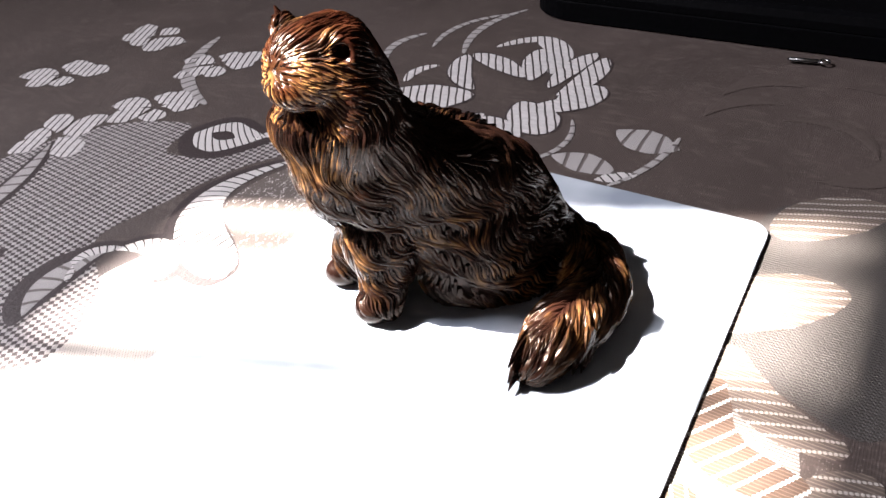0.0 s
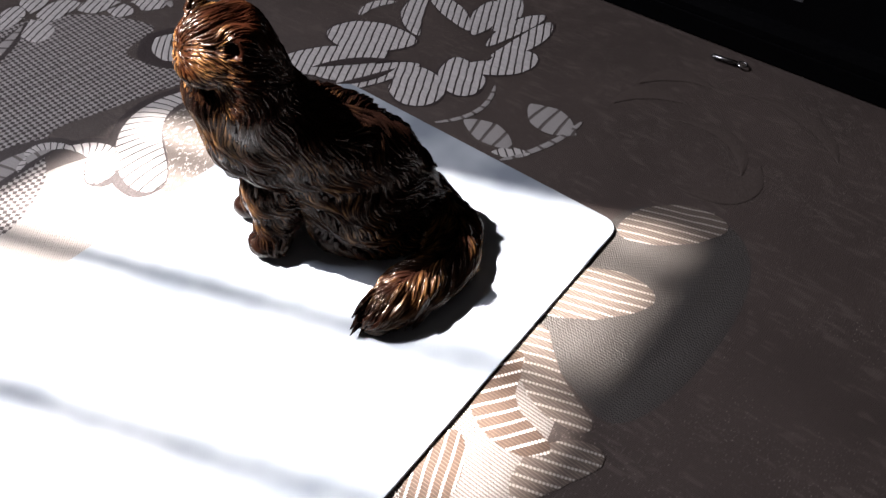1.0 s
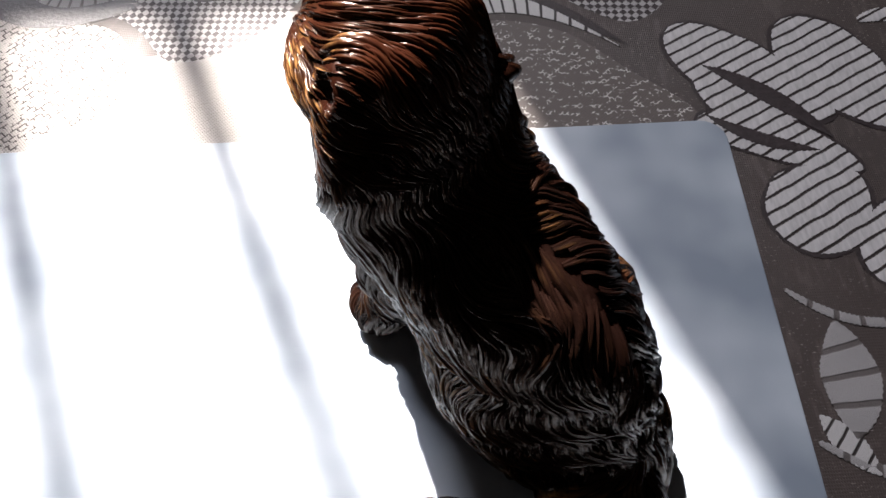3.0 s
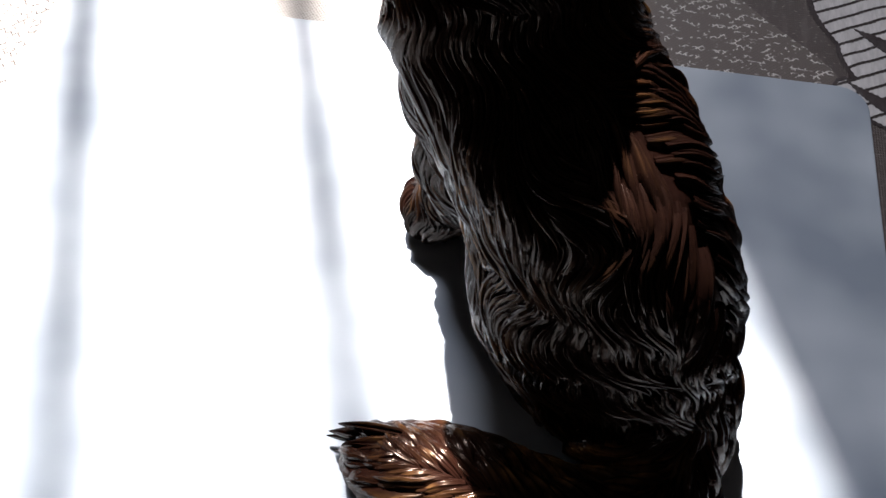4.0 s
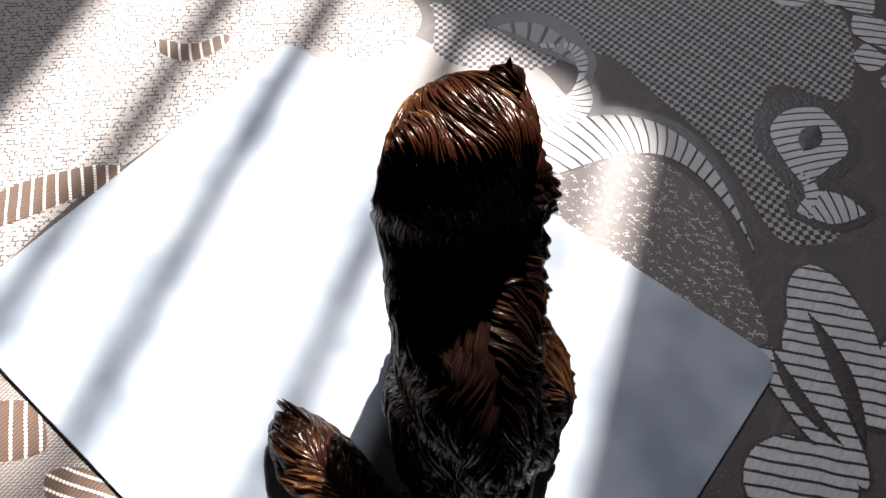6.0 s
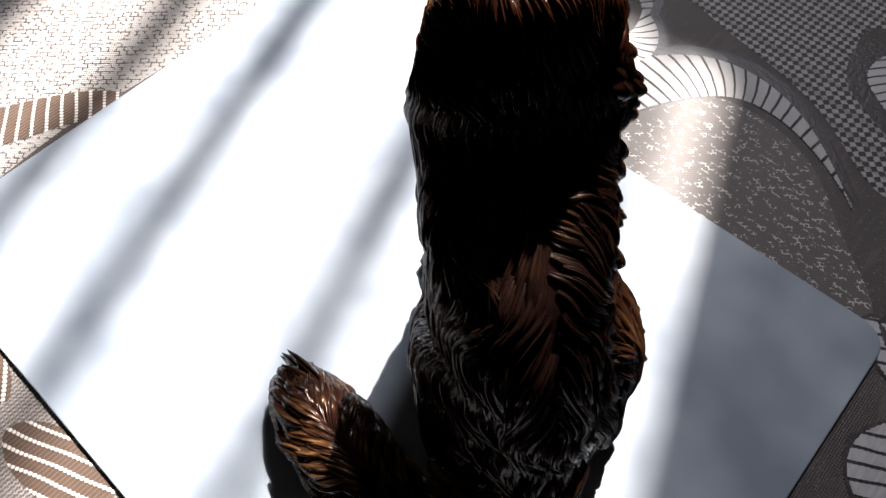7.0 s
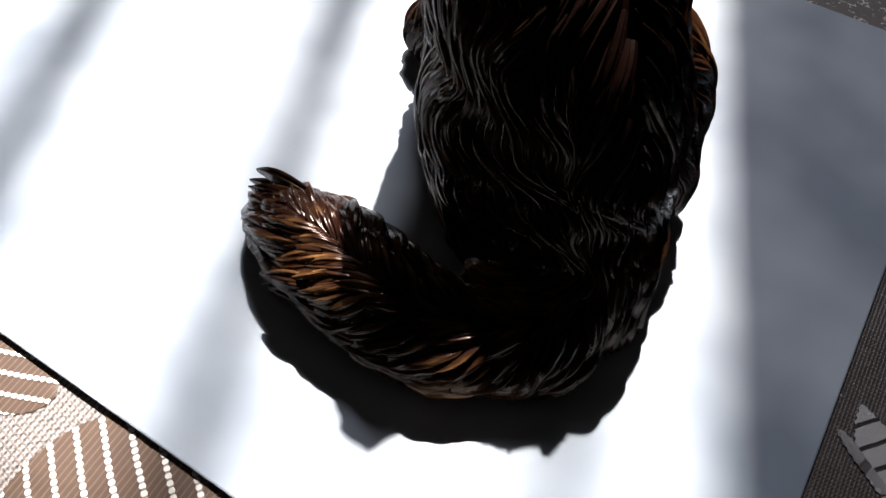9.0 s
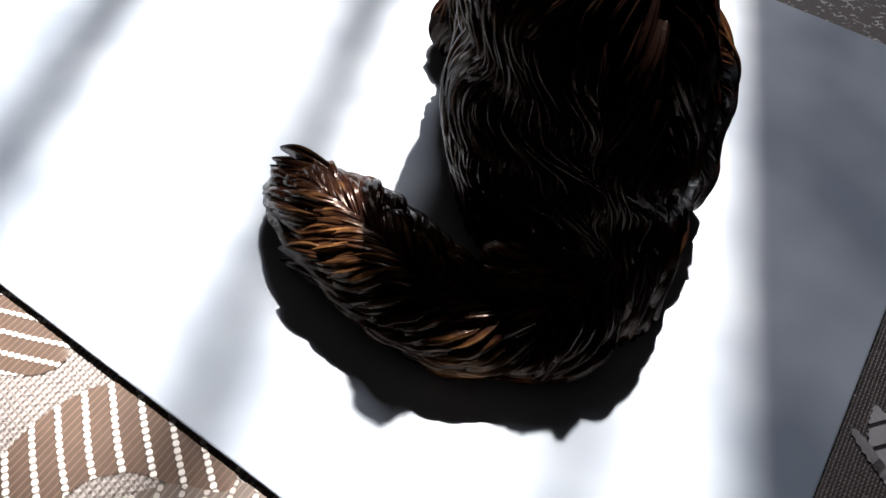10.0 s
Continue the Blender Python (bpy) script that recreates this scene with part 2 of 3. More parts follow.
PLAIN_SATIN = satin("plain_satin", (0.36, 0.335, 0.33), (0.12, 0.1, 0.095), 0.5, 0.02)
OUTLINE = plain("dark_brown_outline", (0.034, 0.025, 0.026), (0.052, 0.039, 0.039), 700, 0.46, 0.45, 0.3)
LEAF = dotted_satin("brown_ribbed_leaf", (0.078, 0.051, 0.038), (0.7, 0.66, 0.62), 36, 0.0042)
LEAF_CROSS = dotted_satin("brown_ribbed_leaf_crosswise", (0.078, 0.051, 0.038), (0.7, 0.66, 0.62), -22, 0.0033)
TAN = dotted_satin("tan_ribbed_leaf", (0.1, 0.078, 0.066), (0.4, 0.36, 0.33), 70, 0.0036)
FAINT = plain("faint_scroll_weave", (0.064, 0.048, 0.043), (0.086, 0.067, 0.06), 800, 0.48, 0.4, 0.3)
BOARD = board_plastic()
EDGE_BLACK = plain("black_edge_strip", (0.01, 0.01, 0.012), (0.02, 0.02, 0.024), 300, 0.5)
PAINT = statue_paint()
BLACK = plain("black_plastic", (0.0012, 0.0012, 0.0016), (0.0024, 0.0024, 0.003), 500, 0.55, 0.03, 0.05)
STEEL = plain("bright_steel", (0.55, 0.55, 0.56), (0.7, 0.7, 0.71), 900, 0.25, 0.5, 0.05, 1.0)
GREY = plain("grey_button", (0.06, 0.06, 0.065), (0.09, 0.09, 0.095), 400, 0.4)
PLASTER = plain("unseen_wall_dark", (0.1, 0.08, 0.065), (0.14, 0.11, 0.09), 9, 0.85, 0.2, 0.2)
CEILING = plain("unseen_ceiling_dark", (0.09, 0.08, 0.07), (0.13, 0.115, 0.1), 9, 0.9, 0.2, 0.1)
PARQUET = plain("brown_floor_boards", (0.14, 0.08, 0.045), (0.22, 0.13, 0.075), 12, 0.45, 0.4, 0.1)
WHITE = plain("white_mask_paint", (0.7, 0.7, 0.68), (0.78, 0.78, 0.76), 20, 0.4, 0.5, 0.05)
WOOD = plain("dark_table_wood", (0.1, 0.055, 0.03), (0.17, 0.1, 0.055), 30, 0.4, 0.4, 0.1)
MASK_BOARD = plain("brown_mask_wood", (0.16, 0.1, 0.06), (0.22, 0.14, 0.085), 25, 0.5, 0.4, 0.1)


# ---------------------------------------------------------------- mesh helpers
def mesh_object(name, bm, material, parent=None, label="", smooth=True):
    me = bpy.data.meshes.new(name)
    bm.to_mesh(me)
    bm.free()
    me.materials.append(material)
    if smooth:
        me.shade_smooth()
    ob = new(name, me)
    ob.parent = parent
    if label:
        ob["label"] = label
    return ob


def part(name, bm, material, parent, label="", smooth=False):
    return mesh_object(name, bm, material, parent, label, smooth)


def box(bm, lo, hi, bevel=0.0):
    made = bmesh.ops.create_cube(bm, size=1.0)
    verts = made["verts"]
    c = [(a + b) / 2 for a, b in zip(lo, hi)]
    s = [b - a for a, b in zip(lo, hi)]
    for v in verts:
        v.co = Vector((c[0] + v.co.x * s[0], c[1] + v.co.y * s[1], c[2] + v.co.z * s[2]))
    if bevel:
        edges = list({e for v in verts for e in v.link_edges})
        bmesh.ops.bevel(bm, geom=edges, offset=bevel, segments=2, affect="EDGES")
    return bm


def boxes(*spans, bevel=0.0):
    bm = bmesh.new()
    for lo, hi in spans:
        box(bm, lo, hi, bevel)
    return bm


def rounded_slab(w, d, z0, z1, radius, edge, n=10):
    """A slab over x 0..w and y 0..d with round corners and a small rounded top edge."""
    bm = bmesh.new()
    rings = []
    for inset, z in ((0.0, z0), (0.0, z1 - edge), (edge * 0.3, z1 - edge * 0.3), (edge, z1)):
        ring = []
        for cx, cy, a0 in ((w - radius, radius, -90), (w - radius, d - radius, 0), (radius, d - radius, 90), (radius, radius, 180)):
            for i in range(n + 1):
                a = radians(a0 + 90 * i / n)
                r = radius - inset
                ring.append(bm.verts.new((cx + r * math.cos(a), cy + r * math.sin(a), z)))
        rings.append(ring)
    m = len(rings[0])
    for a, b in zip(rings, rings[1:]):
        for i in range(m):
            bm.faces.new((a[i], a[(i + 1) % m], b[(i + 1) % m], b[i]))
    bm.faces.new(rings[-1])
    bm.faces.new(list(reversed(rings[0])))
    return bm


def tube(points, radius, sides=8, taper=None):
    bm = bmesh.new()
    rings = []
    pts = [Vector(p) for p in points]
    for i, p in enumerate(pts):
        d = (pts[min(i + 1, len(pts) - 1)] - pts[max(i - 1, 0)]).normalized()
        a = d.orthogonal().normalized() if abs(d.z) > 0.9 else d.cross(Vector((0, 0, 1))).normalized()
        b = d.cross(a)
        r = radius * (taper[i] if taper else 1.0)
        rings.append([bm.verts.new(p + a * (r * math.cos(2 * math.pi * k / sides)) + b * (r * math.sin(2 * math.pi * k / sides))) for k in range(sides)])
    for u, v in zip(rings, rings[1:]):
        for k in range(sides):
            bm.faces.new((u[k], u[(k + 1) % sides], v[(k + 1) % sides], v[k]))
    bm.faces.new(rings[0])
    bm.faces.new(list(reversed(rings[-1])))
    bmesh.ops.recalc_face_normals(bm, faces=bm.faces)
    return bm


# ---------------------------------------------------------------- the room
# Walls and ceiling stay out of view; kept dark to cut bounced light.
FLOOR_Z, CEIL_Z, NORTH = -0.75, 1.75, 0.90
tagged(mesh_object("floor", boxes(((-2.1, -2.2, FLOOR_Z - 0.1), (2.1, 1.06, FLOOR_Z))), PARQUET, smooth=False),
       "brown wooden floor under the table", "floor", kind="structure")
tagged(mesh_object("ceiling", boxes(((-2.1, -2.2, CEIL_Z), (2.1, 1.06, CEIL_Z + 0.1))), CEILING, smooth=False),
       "unseen ceiling, dark to cut bounced light", "ceiling", kind="structure")
tagged(mesh_object("wall_south", boxes(((-2.1, -2.2, FLOOR_Z), (2.1, -2.1, CEIL_Z))), PLASTER, smooth=False),
       "unseen brown wall, dark to cut bounced light", "wall", kind="structure")
tagged(mesh_object("wall_east", boxes(((2.0, -2.1, FLOOR_Z), (2.1, 0.94, CEIL_Z))), PLASTER, smooth=False),
       "unseen brown wall, dark to cut bounced light", "wall", kind="structure")
tagged(mesh_object("wall_west", boxes(((-2.1, -2.1, FLOOR_Z), (-2.0, 0.94, CEIL_Z))), PLASTER, smooth=False),
       "unseen brown wall, dark to cut bounced light", "wall", kind="structure")
N0, N1, NZ0, NZ1 = -0.95, 0.15, 0.45, 1.45
tagged(mesh_object("wall_north", boxes(((-2.1, 0.94, FLOOR_Z), (2.1, 1.06, NZ0)), ((-2.1, 0.94, NZ1), (2.1, 1.06, CEIL_Z)),
                                       ((-2.1, 0.94, NZ0), (N0, 1.06, NZ1)), ((N1, 0.94, NZ0), (2.1, 1.06, NZ1))), PLASTER, smooth=False),
       "unseen dark brown wall with an opening for the sun", "wall", kind="structure")

# added sun mask, out of view: a board panel with two openings, the upper one barred
S0, S1, SZ0, SZ1 = -0.592, -0.3465, 0.848, 1.126
L0, L1, LZ0, LZ1 = -0.385, -0.322, 0.640, 0.722
sun_mask = tagged(new("sun_mask"), "unseen barred panel added to shape the sun patch", "window", kind="structure")
part("mask_panel", boxes(((N0 - 0.04, NORTH, NZ0 - 0.04), (S0, NORTH + 0.01, NZ1 + 0.04)), ((S1, NORTH, NZ0 - 0.04), (N1 + 0.04, NORTH + 0.01, NZ1 + 0.04)),
                            ((S0, NORTH, SZ1), (S1, NORTH + 0.01, NZ1 + 0.04)), ((S0, NORTH, LZ1), (S1, NORTH + 0.01, SZ0)),
                            ((S0, NORTH, LZ0), (L0, NORTH + 0.01, LZ1)), ((S0, NORTH, NZ0 - 0.04), (S1, NORTH + 0.01, LZ0))), MASK_BOARD, sun_mask)
# Bar widths and swell are set by the shadow streaks wanted on the board.
for bx, br, swell in ((-0.370, 0.0048, 0.0), (-0.434, 0.0072, 0.1), (-0.495, 0.0076, 0.0), (-0.541, 0.0082, 0.0)):
    part("mask_bar", tube([(bx, NORTH + 0.005, SZ0 - 0.01 + i * (SZ1 - SZ0 + 0.02) / 24) for i in range(25)], br, 10,
                     [1.0 + swell * (1 - i / 24) + 0.07 * noise.noise((i * 0.6, bx * 40, 0.5)) + 0.05 * math.sin(i * 1.3 + bx * 60) for i in range(25)]), WHITE, sun_mask, smooth=True)
part("mask_frame", boxes(((N0 - 0.04, 0.912, NZ0 - 0.04), (N0, 0.938, NZ1 + 0.04)), ((N1, 0.912, NZ0 - 0.04), (N1 + 0.04, 0.938, NZ1 + 0.04)),
                           ((N0, 0.912, NZ0 - 0.04), (N1, 0.938, NZ0)), ((N0, 0.912, NZ1), (N1, 0.938, NZ1 + 0.04))), WHITE, sun_mask)

# ---------------------------------------------------------------- table and cloth
TX0, TX1, TY0, TY1 = -0.75, 0.75, -0.45, 0.80
table = tagged(new("table"), "wooden table covered by a brown jacquard cloth", "table")
part("tabletop", boxes(((TX0, TY0, -0.033), (TX1, TY1, -0.003)), bevel=0.003), WOOD, table)
for lx in (TX0 + 0.08, TX1 - 0.08):
    for ly in (TY0 + 0.08, TY1 - 0.08):
        part("leg", boxes(((lx - 0.03, ly - 0.03, FLOOR_Z), (lx + 0.03, ly + 0.03, -0.033)), bevel=0.004), WOOD, table)


def cloth_sheet():
    """One sheet over the table with faint ripples, hanging a hand's width over the edges."""
    bm = bmesh.new()
    n = 120
    rows = []
    for j in range(n + 1):
        row = []
        for i in range(n + 1):
            x = TX0 - 0.2 + (TX1 - TX0 + 0.4) * i / n
            y = TY0 - 0.2 + (TY1 - TY0 + 0.3) * j / n
            ox = max(TX0 - x, x - TX1, 0.0)
            oy = max(TY0 - y, y - TY1, 0.0)
            drop = max(ox, oy)
            cx, cy = min(max(x, TX0 - 0.008), TX1 + 0.008), min(max(y, TY0 - 0.008), TY1 + 0.008)
            fold = 0.012 * math.sin(26 * (x + y)) * min(1.0, drop * 8)
            px = cx + (fold + 0.012 if ox > 0 else 0) * (1 if x > 0 else -1)
            py = cy + (fold + 0.012 if oy > 0 else 0) * (1 if y > 0 else -1)
            row.append(bm.verts.new((px, py, -drop)))
        rows.append(row)
    for j in range(n):
        for i in range(n):
            bm.faces.new((rows[j][i], rows[j][i + 1], rows[j + 1][i + 1], rows[j + 1][i]))
    return bm


tablecloth = tagged(mesh_object("tablecloth", cloth_sheet(), GROUND), "brown jacquard tablecloth woven with silver roses and scrolls", "tablecloth")
MM = 0.001


def motif(name, a, b, width, bend=0.0, material=PETAL, z=0.00028, skew=1.0, blunt=0.8, dome=0.00015, nu=32, nv=6, start=0.0, halo=0.0, pitch=3.6, slant=0.12):
    """A woven petal, leaf or scroll from a to b in millimetres, bowed sideways by bend."""
    if halo:
        away = (Vector(b) - Vector(a)).normalized() * halo * 0.5
        motif("outline", Vector(a) - away, Vector(b) + away, width + halo, bend, OUTLINE, z - 0.00008, skew, blunt * 0.8, 0.00003)
    a, b = Vector(a) * MM, Vector(b) * MM
    side = Vector((-(b - a).y, (b - a).x))
    mid = (a + b) / 2 + side * bend
    bm = bmesh.new()
    uv = bm.loops.layers.uv.new("UVMap")
    rows, coords = [], {}
    span = (b - a).length * (1 + 1.3 * bend * bend)
    nu = max(nu, int(span / 0.0007))
    for i in range(nu + 1):
        t = i / nu
        p = a * (1 - t) ** 2 + mid * (2 * t * (1 - t)) + b * t * t
        d = ((mid - a) * (1 - t) + (b - mid) * t).normalized()
        nrm = Vector((-d.y, d.x))
        w = width * MM * 0.5 * max(0.02, math.sin(math.pi * (start + (1 - start) * t ** skew)) ** blunt)
        w = max(0.0001, w * (1.0 + 0.02 * math.sin(17 * t + a.x * 900)) + (0.00016 if i % 2 else -0.00016))
        row = []
        for j in range(nv + 1):
            s = 2 * j / nv - 1
            q = p + nrm * (w * s)
            v = bm.verts.new((q.x, q.y, z + dome * (1 - s * s)))
            coords[v] = (t * span / (pitch * MM) + slant * s * w / (pitch * MM) * 2, 0.5 + 0.5 * s)
            row.append(v)
        rows.append(row)
    for u, v in zip(rows, rows[1:]):
        for j in range(nv):
            f = bm.faces.new((u[j], v[j], v[j + 1], u[j + 1]))
            for loop in f.loops:
                loop[uv].uv = coords[loop.vert]
    bmesh.ops.recalc_face_normals(bm, faces=bm.faces)
    if bm.faces[:] and bm.faces[0].normal.z < 0:
        bmesh.ops.reverse_faces(bm, faces=bm.faces)
    return part(name, bm, material, tablecloth, smooth=True)


def field(name, ring, material, z=0.00012):
    """A woven ground panel inside a smooth closed ring in millimetres."""
    bm = bmesh.new()
    n = len(ring)
    pts = []
    for i in range(n):
        p0, p1, p2, p3 = (Vector(ring[(i + k) % n]) for k in (-1, 0, 1, 2))
        for s in range(8):
            t = s / 8
            pts.append(0.5 * ((2 * p1) + (p2 - p0) * t + (2 * p0 - 5 * p1 + 4 * p2 - p3) * t * t + (3 * p1 - p0 - 3 * p2 + p3) * t ** 3))
    f = bm.faces.new([bm.verts.new((p.x * MM, p.y * MM, z)) for p in pts])
    if f.normal.z < 0:
        f.normal_flip()
    bm.normal_update()
    if f.normal.z < 0:
        f.normal_flip()
    bmesh.ops.triangulate(bm, faces=[f])
    return part(name, bm, material, tablecloth)


# woven grounds between the motifs
field("woven_panel", [(-330, -20), (-222, -10), (-214, 60), (-206, 145), (-176, 166), (-190, 200), (-300, 190), (-360, 90)], PALE)
field("woven_panel", [(-300, 215), (-190, 205), (-160, 182), (-130, 196), (-112, 222), (-84, 218), (-50, 208), (-20, 190), (-6, 206), (-42, 222), (-52, 250), (-28, 262), (-60, 310), (-160, 330), (-300, 300)], NET)
field("woven_panel", [(-100, 152), (-86, 182), (-66, 193), (-42, 188), (-24, 172), (-6, 152), (-40, 146)], SPECKLE)
# Lighter tan panel paints extra brightness into the sun patch beside the board.
field("woven_panel", [(-66, 8), (-40, 4), (4, 4), (20, -6), (30, -24), (22, -44), (-6, -54), (-50, -52), (-78, -40), (-72, -16)], SUNLIT_TAN, z=0.00008)
# Pale ribbed weave, ended at the sun patch so it also brightens it.
field("woven_panel", [(-195, 2), (-100, 3), (-76, 3), (-68, -10), (-84, -24), (-130, -30), (-200, -27)], TWILL)

field("woven_panel", [(-197, 178), (-150, 188), (-128, 201), (-108, 196), (-92, 193), (-86, 182), (-96, 165), (-86, 148), (-130, 147), (-208, 146)], SILVER, z=0.00010)

# the rose beside the board
for a, b, w, bend in (((33, 151), (-8, 187), 25, 0.1), ((29, 139), (-4, 166), 12, 0.12), ((35, 132), (-7, 151), 15, -0.1), ((33, 131), (8, 112), 27, 0.0),
                      ((52, 122), (29, 99), 23, 0.0), ((50, 103), (80, 92), 19, 0.05), ((64, 109), (111, 103), 12, -0.15), ((70, 116), (115, 109), 11, 0.1),
                      ((119, 146), (84, 122), 11, 0.37), ((74, 128), (110, 138), 15, 0.0), ((76, 132), (92, 170), 13, -0.1), ((55, 149), (90, 172), 12, 0.28),
                      ((50, 146), (27, 188), 28, 0.0), ((46, 114), (60, 96), 12, 0.1)):
    motif("petal", a, b, w, bend, WEFT, skew=1.2, blunt=0.5, halo=1.4)
motif("petal", (104, 163), (104, 119), 8, 0.83, WEFT, blunt=0.45)
motif("petal", (50, 186), (73, 180), 6, 0.4, WEFT, blunt=0.45)
motif("petal_gap", (-1, 171), (30, 143), 6, 0.1, OUTLINE, z=0.00046)
motif("petal_gap", (-4, 153), (25, 139), 4.5, -0.15, OUTLINE, z=0.00046)
motif("scroll", (4, 98), (45, 93), 2.6, -0.37, PLAIN_SATIN, blunt=0.3)
motif("leaf", (14, 89), (11, 60), 14, 0.1, PLAIN_SATIN)
motif("leaf", (44, 72), (38, 43), 18, -0.1, PLAIN_SATIN)
motif("scroll", (48, 46), (2, 60), 3, 0.15, PLAIN_SATIN, blunt=0.3)
motif("scroll", (14, 52), (4, 66), 7, 0.0, PETAL)
motif("scroll", (68, 211), (108, 210), 5, 0.4, PLAIN_SATIN, blunt=0.4)
motif("scroll", (90, 175), (160, 171), 5, 0.3, PLAIN_SATIN, blunt=0.4)
motif("scroll", (92, 196), (150, 178), 4, 0.35, PLAIN_SATIN, blunt=0.4)

# scrolls and buds beyond the board
motif("scroll", (-104, 158), (-24, 180), 20, 0.78, PETAL, skew=0.42, blunt=1.15, halo=5, pitch=6.2, slant=0.28)
motif("scroll", (-118, 181), (-113, 210), 14, -0.75, PETAL, skew=0.6, halo=4, pitch=4.6, slant=0.4)
motif("scroll", (-110, 207), (-133, 210), 6, -0.75, PETAL, blunt=0.5, halo=4)
motif("bud", (-22, 214), (-34, 250), 27, 0.1, PETAL, skew=1.4, halo=12, slant=0.3)
motif("bud_eye", (-30, 228), (-31, 242), 8, 0.0, OUTLINE, z=0.00047)
motif("scroll", (-28, 220), (-16, 203), 5, 0.3, PETAL, blunt=0.4)
motif("leaf", (-20, 203), (-2, 217), 13, 0.2, PETAL, halo=8)
motif("scroll", (-210, 70), (-238, 6), 15, -0.14, LEAF, blunt=0.35)
motif("scroll", (-252, 118), (-232, 138), 9, -0.55, LEAF, blunt=0.35)

# ribbed leaves in front of the board
motif("leaf", (-99, -30), (-74, -3), 15, 0.75, LEAF, blunt=0.35)
motif("leaf", (-111, -3), (-144, -10), 15, 0.0, LEAF_CROSS, blunt=0.5)
motif("leaf", (-176, -16), (-150, -6), 18, 0.1, LEAF)
motif("leaf", (-60, -2), (-84, -36), 14, -0.4, TAN, blunt=0.4)
motif("leaf", (-56, 6), (-24, -28), 24, 0.2, TAN, blunt=0.5)
motif("leaf", (-4, -2), (28, -34), 22, 0.15, TAN, blunt=0.5)
motif("leaf", (-118, -30), (-90, -44), 14, 0.3, TAN, blunt=0.4)

# faint swirls in the shade
for a, b, w, bd in (((70, 42), (92, 14), 10, 0.5), ((92, 40), (112, 8), 9, 0.5), ((36, -8), (72, -30), 12, -0.5), ((78, 12), (60, -26), 8, 0.6), ((118, -6), (96, -56), 10, 0.4)):
    motif("scroll", a, b, w, bd, FAINT)

# farther commas and flowers
motif("scroll", (-140, 290), (-132, 256), 15, -1.9, PLAIN_SATIN, skew=1.3, halo=10)
motif("scroll", (-150, 284), (-70, 312), 8, -0.15, PLAIN_SATIN, halo=5)
motif("scroll", (-188, 242), (-176, 212), 15, -1.5, PLAIN_SATIN, halo=10)
motif("scroll", (-152, 208), (-116, 212), 10, 0.35, PLAIN_SATIN, halo=10)
for cx, cy in ((-64, 316), (-22, 292), (30, 300), (45, 372), (-15, 380), (-110, 340)):
    for k in range(6):
        a = radians(60 * k + cx + 14 * math.sin(k * 2.3 + cy))
        reach = 22 + 6 * math.sin(k * 1.9 + cx)
        motif("petal", (cx + 3 * math.cos(a), cy + 3 * math.sin(a)), (cx + reach * math.cos(a), cy + reach * math.sin(a)), 15 + 4 * math.sin(k * 3.1), 0.25 * math.sin(k + cy), WEFT, skew=1.3, nu=10, nv=4)
for a, b, w, bd in (((-10, 268), (60, 330), 8, 0.3),):
    motif("scroll", a, b, w, bd, PLAIN_SATIN, blunt=0.4)

# ---------------------------------------------------------------- the board
BW, BD = 0.2105, 0.150
board = tagged(new("board"), "pale grey-blue plastic board with rounded corners, lying on the cloth", "board")
board.location = (-BW, 0, 0)
part("board_panel", rounded_slab(BW, BD, 0.0006, 0.0018, 0.007, 0.0004), BOARD, board)
# Thin black layer that draws the dark line along the board's lower edge.
part("board_under_layer", rounded_slab(BW - 0.0006, BD - 0.0006, 0.0002, 0.0006, 0.0068, 0.0001), EDGE_BLACK, board, "thin black layer under the board panel").location = (0.0003, 0.0003, 0)
TOP = 0.0018

